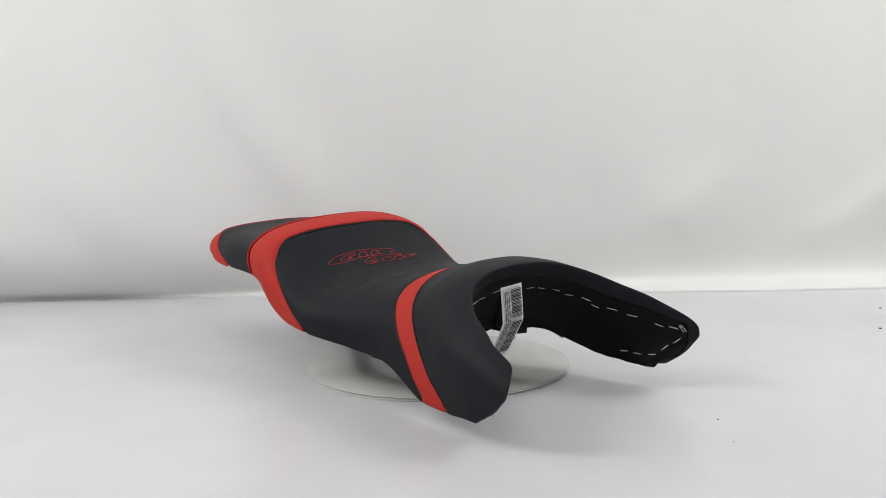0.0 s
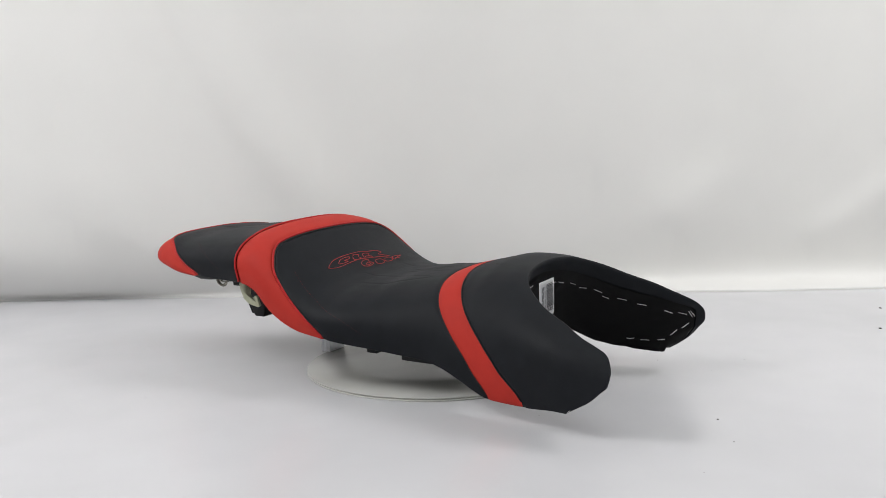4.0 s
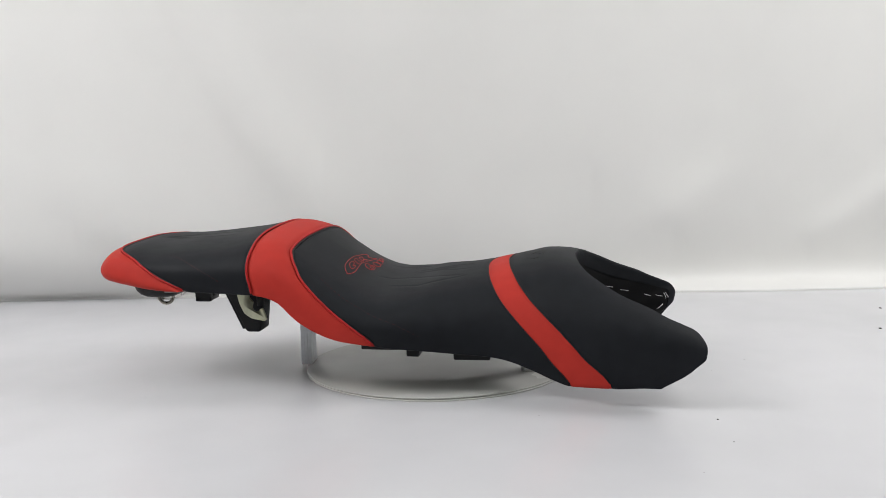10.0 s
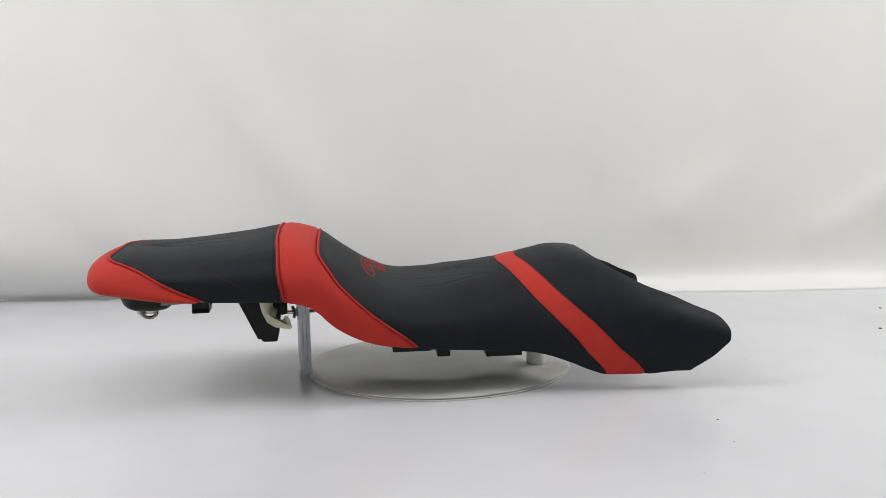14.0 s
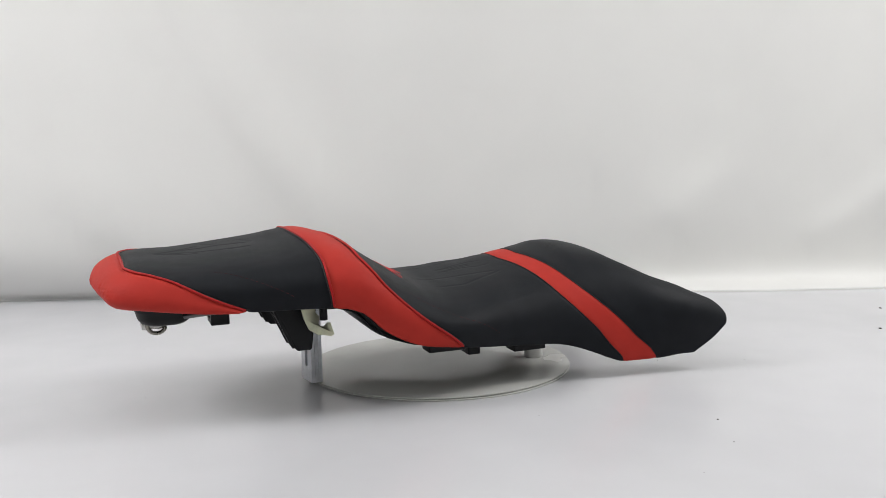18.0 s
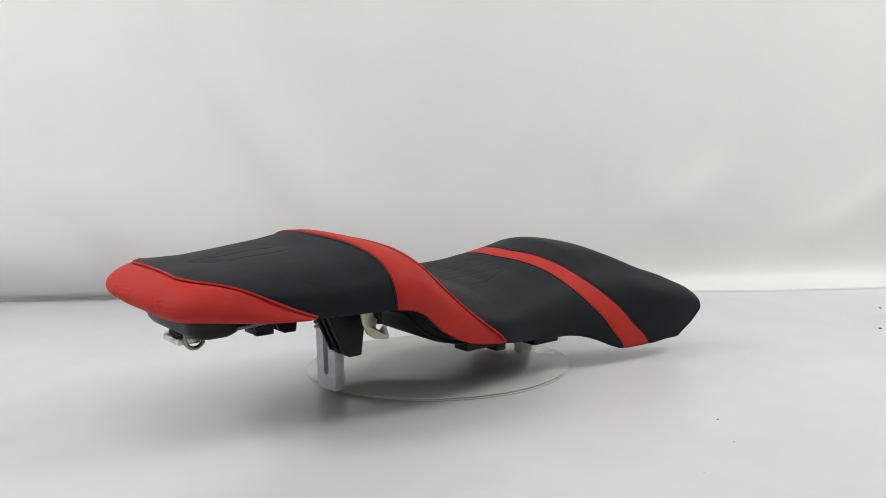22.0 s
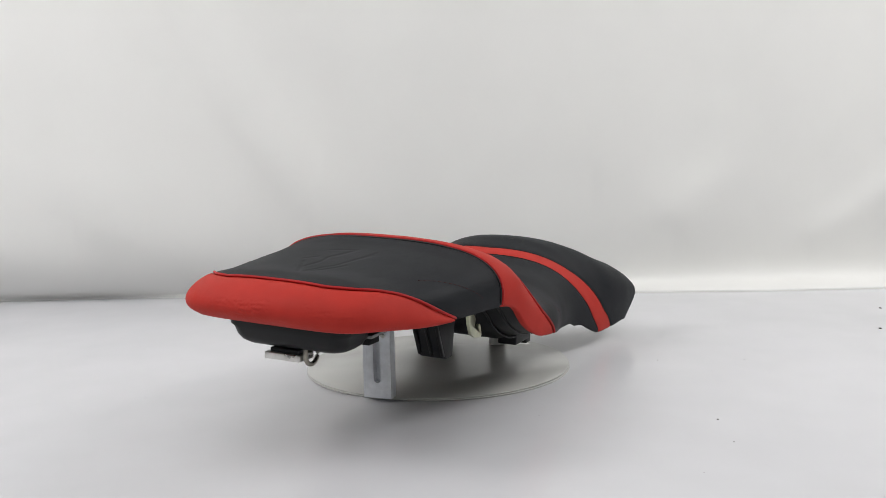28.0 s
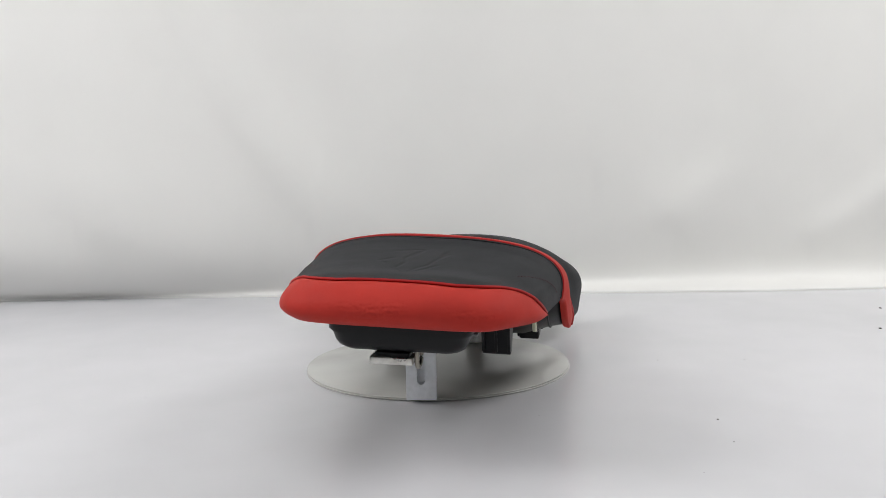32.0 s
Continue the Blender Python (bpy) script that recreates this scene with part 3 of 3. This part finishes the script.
def baseplate():
    """The black plastic pan under the cover."""
    belly = curve1([(-0.38, 0.0), (-0.20, 0.002), (-0.165, 0.006), (-0.12, 0.011), (-0.05, 0.009), (0.0, 0.006), (0.05, -0.002), (0.10, -0.020), (0.14, -0.034)])
    bm = bmesh.new()
    rows = []
    for i in range(61):
        x = -0.360 + 0.495 * i / 60
        w, zb, d = half(x) * (1 - 0.14 * min(1.0, max(0.0, (-0.27 - x) / 0.05))), edge(x), belly(x)
        rows.append([(x, w * y, zb + z) for y, z in ((-0.95, 0.012), (-0.94, 0.003), (-0.84, 0.0), (-0.62, -d), (0.0, -d), (0.62, -d), (0.84, 0.0), (0.94, 0.003), (0.95, 0.012))])
    grid_mesh(bm, rows)
    return part("base_pan", bm, M_PLASTIC, seat, "black plastic base pan")


pan = baseplate()


def pan_ribs():
    """Raised ribs along the pan's shoulder where it dips under the hump."""
    for sg in (-1, 1):
        for across_at, drop, x0, x1 in ((0.84, 0.0008, -0.165, -0.060), (0.73, 0.0068, -0.160, -0.055)):
            bm = bmesh.new()
            pts = [(x0 + (x1 - x0) * k / 24) for k in range(25)]
            tube(bm, [(x, sg * across_at * half(x), edge(x) - drop) for x in pts], 0.0012, 8)
            part("rib", bm, M_PLASTIC, pan)


pan_ribs()


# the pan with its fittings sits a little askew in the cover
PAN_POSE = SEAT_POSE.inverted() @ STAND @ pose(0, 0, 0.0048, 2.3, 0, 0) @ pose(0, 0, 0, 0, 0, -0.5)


def fitting(name, bm, mat, parent, label=""):
    """A part of the pan's underside, placed with the pan."""
    bmesh.ops.transform(bm, matrix=PAN_POSE, verts=bm.verts)
    return part(name, bm, mat, parent, label)


def under_parts():
    # tail box with its lip
    bm = bmesh.new()
    rows = []
    for z, x0, x1, hy, rc in ((0.119, -0.356, -0.298, 0.062, 0.012), (0.107, -0.356, -0.298, 0.062, 0.013), (0.104, -0.355, -0.299, 0.059, 0.014), (0.097, -0.353, -0.301, 0.057, 0.014),
                              (0.0925, -0.350, -0.303, 0.0545, 0.014), (0.0892, -0.345, -0.307, 0.050, 0.013), (0.0880, -0.340, -0.312, 0.044, 0.010), (0.0878, -0.331, -0.324, 0.01, 0.002)):
        ring = []
        for cx, cy, a0 in ((x1 - rc, 0.002 + hy - rc, 0), (x0 + rc, 0.002 + hy - rc, 90), (x0 + rc, 0.002 - hy + rc, 180), (x1 - rc, 0.002 - hy + rc, 270)):
            for k in range(7):
                a = math.radians(a0 + 15 * k)
                ring.append((cx + rc * math.cos(a), cy + rc * math.sin(a), z))
        rows.append(ring + ring[:1])
    grid_mesh(bm, rows)
    bmesh.ops.remove_doubles(bm, verts=bm.verts, dist=1e-6)
    fitting("tail_box", bm, M_PLASTIC, seat, "black plastic tail box")
    # striker loop
    bm = bmesh.new()
    cx, cy, cz = -0.3325, -0.012, -0.0062
    pts = [(cx - 0.0092, cy, 0.108 + cz)] + [(cx - 0.0092 * math.cos(a), cy, 0.0885 + cz - 0.0085 * math.sin(a)) for a in [math.pi * k / 10 for k in range(11)]] + [(cx + 0.0092, cy, 0.108 + cz)]
    tube(bm, pts, 0.0021, 10)
    fitting("striker_loop", bm, M_LOOP, seat, "bent steel lock loop")
    # catch plate
    bm = bmesh.new()
    box(bm, -0.336, 0.0095, 0.0805, 0.022, 0.037, 0.006, 0.0009, None)
    fitting("catch_plate", bm, M_STEEL, seat, "grey scuffed steel catch plate")
    bm = bmesh.new()
    box(bm, -0.334, 0.0095, 0.0845, 0.018, 0.030, 0.005, 0.0008)
    fitting("catch_pad", bm, M_PLASTIC, seat)
    # grey steel strip along the underside
    bm = bmesh.new()
    box(bm, 0, 0, 0, 0.092, 0.018, 0.0032, 0.0006, pose(-0.264, -0.050, 0.1005, 0, -3, 0))
    fitting("steel_strip", bm, M_GREY, seat, "grey metal strip")
    # torn front tabs of the pan, behind the arch
    for x, y, z, w, h, turn in ((0.138, 0.022, 0.056, 0.011, 0.024, 12), (0.139, 0.038, 0.056, 0.018, 0.014, -8), (0.138, -0.026, 0.057, 0.012, 0.018, -14)):
        bm = bmesh.new()
        box(bm, 0, 0, 0, 0.004, w, h, 0.0008, pose(x, y, z, turn, 0, 0))
        fitting("front_tab", bm, M_PLASTIC, seat)
    # hooked clips
    for sg in (-1, 1):
        bm = bmesh.new()
        box(bm, -0.2715, sg * 0.035, 0.0960, 0.019, 0.008, 0.028, 0.0012)
        box(bm, -0.2715, sg * 0.026, 0.0855, 0.019, 0.026, 0.006, 0.0012)
        box(bm, -0.2715, sg * 0.0155, 0.0885, 0.019, 0.004, 0.011, 0.0010)
        fitting("clip", bm, M_PLASTIC, seat)
        bm = bmesh.new()
        box(bm, -0.236, sg * 0.028, 0.101, 0.021, 0.018, 0.015, 0.002)
        fitting("rubber_pad", bm, M_PLASTIC, seat)
        # hollow tapered leg
        bm = bmesh.new()
        y0, y1 = sg * 0.0645 - 0.014, sg * 0.0645 + 0.014
        plate(bm, [(-0.227, 0.110), (-0.2025, 0.0575), (-0.2000, 0.056), (-0.1870, 0.056), (-0.1855, 0.0575), (-0.179, 0.110)], y0, y1, 0.0015)
        leg = fitting("support_leg", bm, M_PLASTIC, seat, "tapered black plastic leg")
        bm = bmesh.new()
        plate(bm, [(-0.2295, 0.110), (-0.2055, 0.0590), (-0.2030, 0.0590), (-0.2265, 0.110)], sg * 0.0645 - 0.0012, sg * 0.0645 + 0.0012, 0.0004)
        fitting("rib", bm, M_PLASTIC, leg)
        for yy in (y0 + 0.0015, y1 - 0.0015):
            bm = bmesh.new()
            plate(bm, [(-0.2295, 0.110), (-0.2065, 0.0595), (-0.2030, 0.0595), (-0.2265, 0.110)], yy - 0.0014, yy + 0.0014, 0.0004)
            fitting("rib", bm, M_PLASTIC, leg)
        # zinc hook
        bm = bmesh.new()
        plate(bm, [(-0.203, 0.112), (-0.199, 0.094), (-0.194, 0.083), (-0.186, 0.0775), (-0.171, 0.0745), (-0.168, 0.0765), (-0.1720, 0.0885),
                   (-0.1750, 0.0885), (-0.178, 0.0845), (-0.183, 0.0855), (-0.1850, 0.0890), (-0.183, 0.096), (-0.1875, 0.100), (-0.188, 0.112)], sg * 0.100 - 0.0016, sg * 0.100 + 0.0016, 0.0004)
        fitting("hook", bm, M_ZINC, seat, "yellow zinc-plated steel hook")
        # stop pin and block ahead of the hook
        bm = bmesh.new()
        tube(bm, [(-0.177, sg * 0.094, 0.108), (-0.177, sg * 0.094, 0.0905)], 0.0042, 12)
        fitting("stop_pin", bm, M_PLASTIC, seat)
        bm = bmesh.new()
        plate(bm, [(-0.172, 0.108), (-0.170, 0.099), (-0.166, 0.0955), (-0.150, 0.0955), (-0.147, 0.108)], sg * 0.060 - 0.014, sg * 0.060 + 0.014, 0.002)
        fitting("buffer", bm, M_PLASTIC, seat)
        for x0, x1, z0, y, top in ((-0.0625, -0.020, 0.0425, 0.0865, 0.086), (-0.0135, 0.001, 0.0335, 0.080, 0.06), (0.040, 0.080, 0.0325, 0.086, 0.06)):
            bm = bmesh.new()
            box(bm, (x0 + x1) / 2, sg * y, (z0 + top) / 2, x1 - x0, 0.022, top - z0, 0.0018)
            fitting("foot_tab", bm, M_PLASTIC, seat)


under_parts()


# ---------------------------------------------------------------- sewing
def stitches(name, mat, lines, length, gap, radius, lift=0.0008):
    """Rows of short stitches lying on the cover along lines of (x, v)."""
    bm = bmesh.new()
    for line in lines:
        pts = []
        for (xa, va), (xb, vb) in zip(line, line[1:]):
            for k in range(24):
                t = k / 24
                pts.append((xa + (xb - xa) * t, va + (vb - va) * t))
        pts.append(line[-1])
        p3 = [cover_point(x, v, lift) for x, v in pts]
        run, on, cur = 0.0, True, [p3[0]]
        for a, b in zip(p3, p3[1:]):
            run += (b - a).length
            if on:
                cur.append(b)
            if run > (length if on else gap):
                if on and len(cur) > 1:
                    tube(bm, cur, radius, 5)
                on, run, cur = not on, 0.0, [b]
        if on and len(cur) > 1:
            tube(bm, cur, radius, 5)
    return tagged(part(name, bm, mat, seat), kind="stuff")


def mirrored(lines):
    return lines + [[(x, -v) for x, v in l] for l in lines]


side_lines = mirrored([[(-0.281, 0.47), (-0.266, 0.54), (-0.248, 0.67), (-0.231, 0.79), (-0.212, 0.91)],
                       [(-0.100, 0.47), (-0.085, 0.52), (-0.056, 0.60), (-0.015, 0.77), (0.0085, 0.90)]])
stitches("side_stitching", M_DTHREAD, side_lines, 0.0020, 0.0024, 0.00026, 0.0000)


def across_y(x, y):
    """v of the side distance y on the cover at x."""
    return math.copysign(math.asin(min(1.0, abs(y) / (half(x) + tuck(x))) ** (power(x) / 2)) * 2 / math.pi, y)



quilt = [[(x, across_y(x, y)) for x, y in line] for line in PILLION_LINES + RIDER_LINES]
stitches("quilt_stitching", M_DTHREAD, quilt, 0.0030, 0.0010, 0.00042, -0.0011)


def scuff():
    """A pale chalky scuff on the crown of the front panel."""
    bm = bmesh.new()
    for line in (((0.122, -0.010), (0.127, -0.004), (0.134, -0.003), (0.137, -0.012), (0.136, -0.024)), ((0.122, -0.030), (0.126, -0.034), (0.131, -0.033)), ((0.129, -0.014), (0.132, -0.019))):
        tube(bm, [cover_point(x, across_y(x, y), 0.0001) for x, y in line], 0.0005, 5, flat=0.4)
    part("scuff_mark", bm, M_CHALK, seat, "pale chalky scuff mark")


scuff()


def emblem():
    """The embroidered outline emblem, drawn as plain looping shapes."""
    def on(u, x):
        x = -0.0765 + (x + 0.070) * 0.85
        return cover_point(x, across_y(x, u + 0.004), 0.0005)

    shapes = [
        [(-0.074, -0.0765), (-0.062, -0.083), (-0.049, -0.0855), (-0.031, -0.0865), (-0.012, -0.0865), (0.004, -0.084), (0.021, -0.0825), (0.027, -0.078), (0.018, -0.0745),
         (0.032, -0.067), (0.010, -0.069), (-0.007, -0.071), (-0.023, -0.073), (-0.043, -0.0715), (-0.060, -0.0705), (-0.071, -0.0735)],
        [(-0.056, -0.0765), (-0.046, -0.082), (-0.032, -0.0825), (-0.034, -0.079), (-0.044, -0.078), (-0.040, -0.075), (-0.050, -0.0745)],
        [(-0.029, -0.076), (-0.022, -0.083), (-0.014, -0.0815), (-0.018, -0.078), (-0.016, -0.0745), (-0.025, -0.073)],
        [(-0.011, -0.0735), (-0.006, -0.081), (0.004, -0.0795), (-0.001, -0.076), (0.004, -0.072), (-0.005, -0.0755)],
        [(-0.028, -0.062), (-0.021, -0.068), (-0.010, -0.0685), (-0.012, -0.064), (-0.010, -0.058), (-0.020, -0.055), (-0.027, -0.0565)],
        [(-0.022, -0.060), (-0.016, -0.0625), (-0.014, -0.059), (-0.020, -0.0575)],
        [(-0.004, -0.059), (0.001, -0.0635), (0.010, -0.0635), (0.011, -0.057), (0.003, -0.053), (-0.004, -0.0545)],
        [(0.014, -0.059), (0.019, -0.063), (0.028, -0.064), (0.029, -0.058), (0.021, -0.055), (0.014, -0.0555)],
        [(0.032, -0.057), (0.034, -0.064), (0.055, -0.066), (0.043, -0.0625), (0.046, -0.0605), (0.037, -0.060)],
    ]
    bm = bmesh.new()
    for sh in shapes:
        pts = []
        n = len(sh)
        for i in range(n):
            p0, p1, p2, p3 = (Vector(sh[(i + k - 1) % n]) for k in range(4))
            for t in (0, 0.25, 0.5, 0.75):
                q = 0.5 * ((2 * p1) + (p2 - p0) * t + (2 * p0 - 5 * p1 + 4 * p2 - p3) * t * t + (3 * p1 - p0 - 3 * p2 + p3) * t ** 3)
                pts.append(on(q.x, q.y))
        tube(bm, pts, 0.00034, 5, closed=True)
    part("embroidered_emblem", bm, M_RTHREAD, seat, "red outline embroidery on the slope")


emblem()


def paper_label():
    """The white barcode label hanging from the arch; unreadable print becomes bars."""
    def at(u, s):
        # u 0..1 across, s 0..1 down
        k = max(0.0, s - 0.52)
        x = 0.1695 + 0.002 * math.sin(s * 3.0) - 0.010 * s - 0.020 * k + 0.004 * u
        y = -0.0190 + 0.0265 * u + 0.006 * s - 0.032 * k
        return Vector((x, y, 0.1105 - 0.078 * s + 0.002 * u))

    bm = bmesh.new()
    grid_mesh(bm, [[at(i / 8, j / 20) for i in range(9)] for j in range(21)])
    bmesh.ops.solidify(bm, geom=bm.faces, thickness=0.0003)
    lab = part("paper_label", bm, M_PAPER, seat, "white paper barcode label")
    rnd = random.Random(3)
    nrm = Vector((0.0006, -0.0001, 0.0001))

    def strip(bm, u0, u1, s0, s1):
        n = 4
        grid_mesh(bm, [[at(u0 + (u1 - u0) * i / n, s0 + (s1 - s0) * j / 2) + nrm for i in range(n + 1)] for j in range(3)])

    for s0, s1 in ((0.06, 0.46), (0.52, 0.95)):
        bm = bmesh.new()
        s = s0
        while s < s1:
            w = rnd.choice((0.006, 0.009, 0.014))
            strip(bm, 0.46, 0.94, s, min(s + w, s1))
            s += w + rnd.choice((0.006, 0.009, 0.012))
        part("barcode", bm, M_INK, lab)
    bm = bmesh.new()
    for u in (0.16, 0.24, 0.34):
        s = 0.08
        while s < 0.9:
            e = s + rnd.uniform(0.04, 0.12)
            strip(bm, u, u + 0.035, s, min(e, 0.92))
            s = e + 0.02
    part("print_lines", bm, M_INK, lab)


paper_label()


# ---------------------------------------------------------------- movement
def motions():
    rows_disc, rows_seat = [], []
    for k in range(33):
        m = pose(0, 0, 0, 0, 0, TURN_START + TURN_RATE * k)
        rows_disc.append((float(k), m))
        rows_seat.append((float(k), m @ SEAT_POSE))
    walk(turntable, rows_disc)
    walk(seat, rows_seat)


motions()
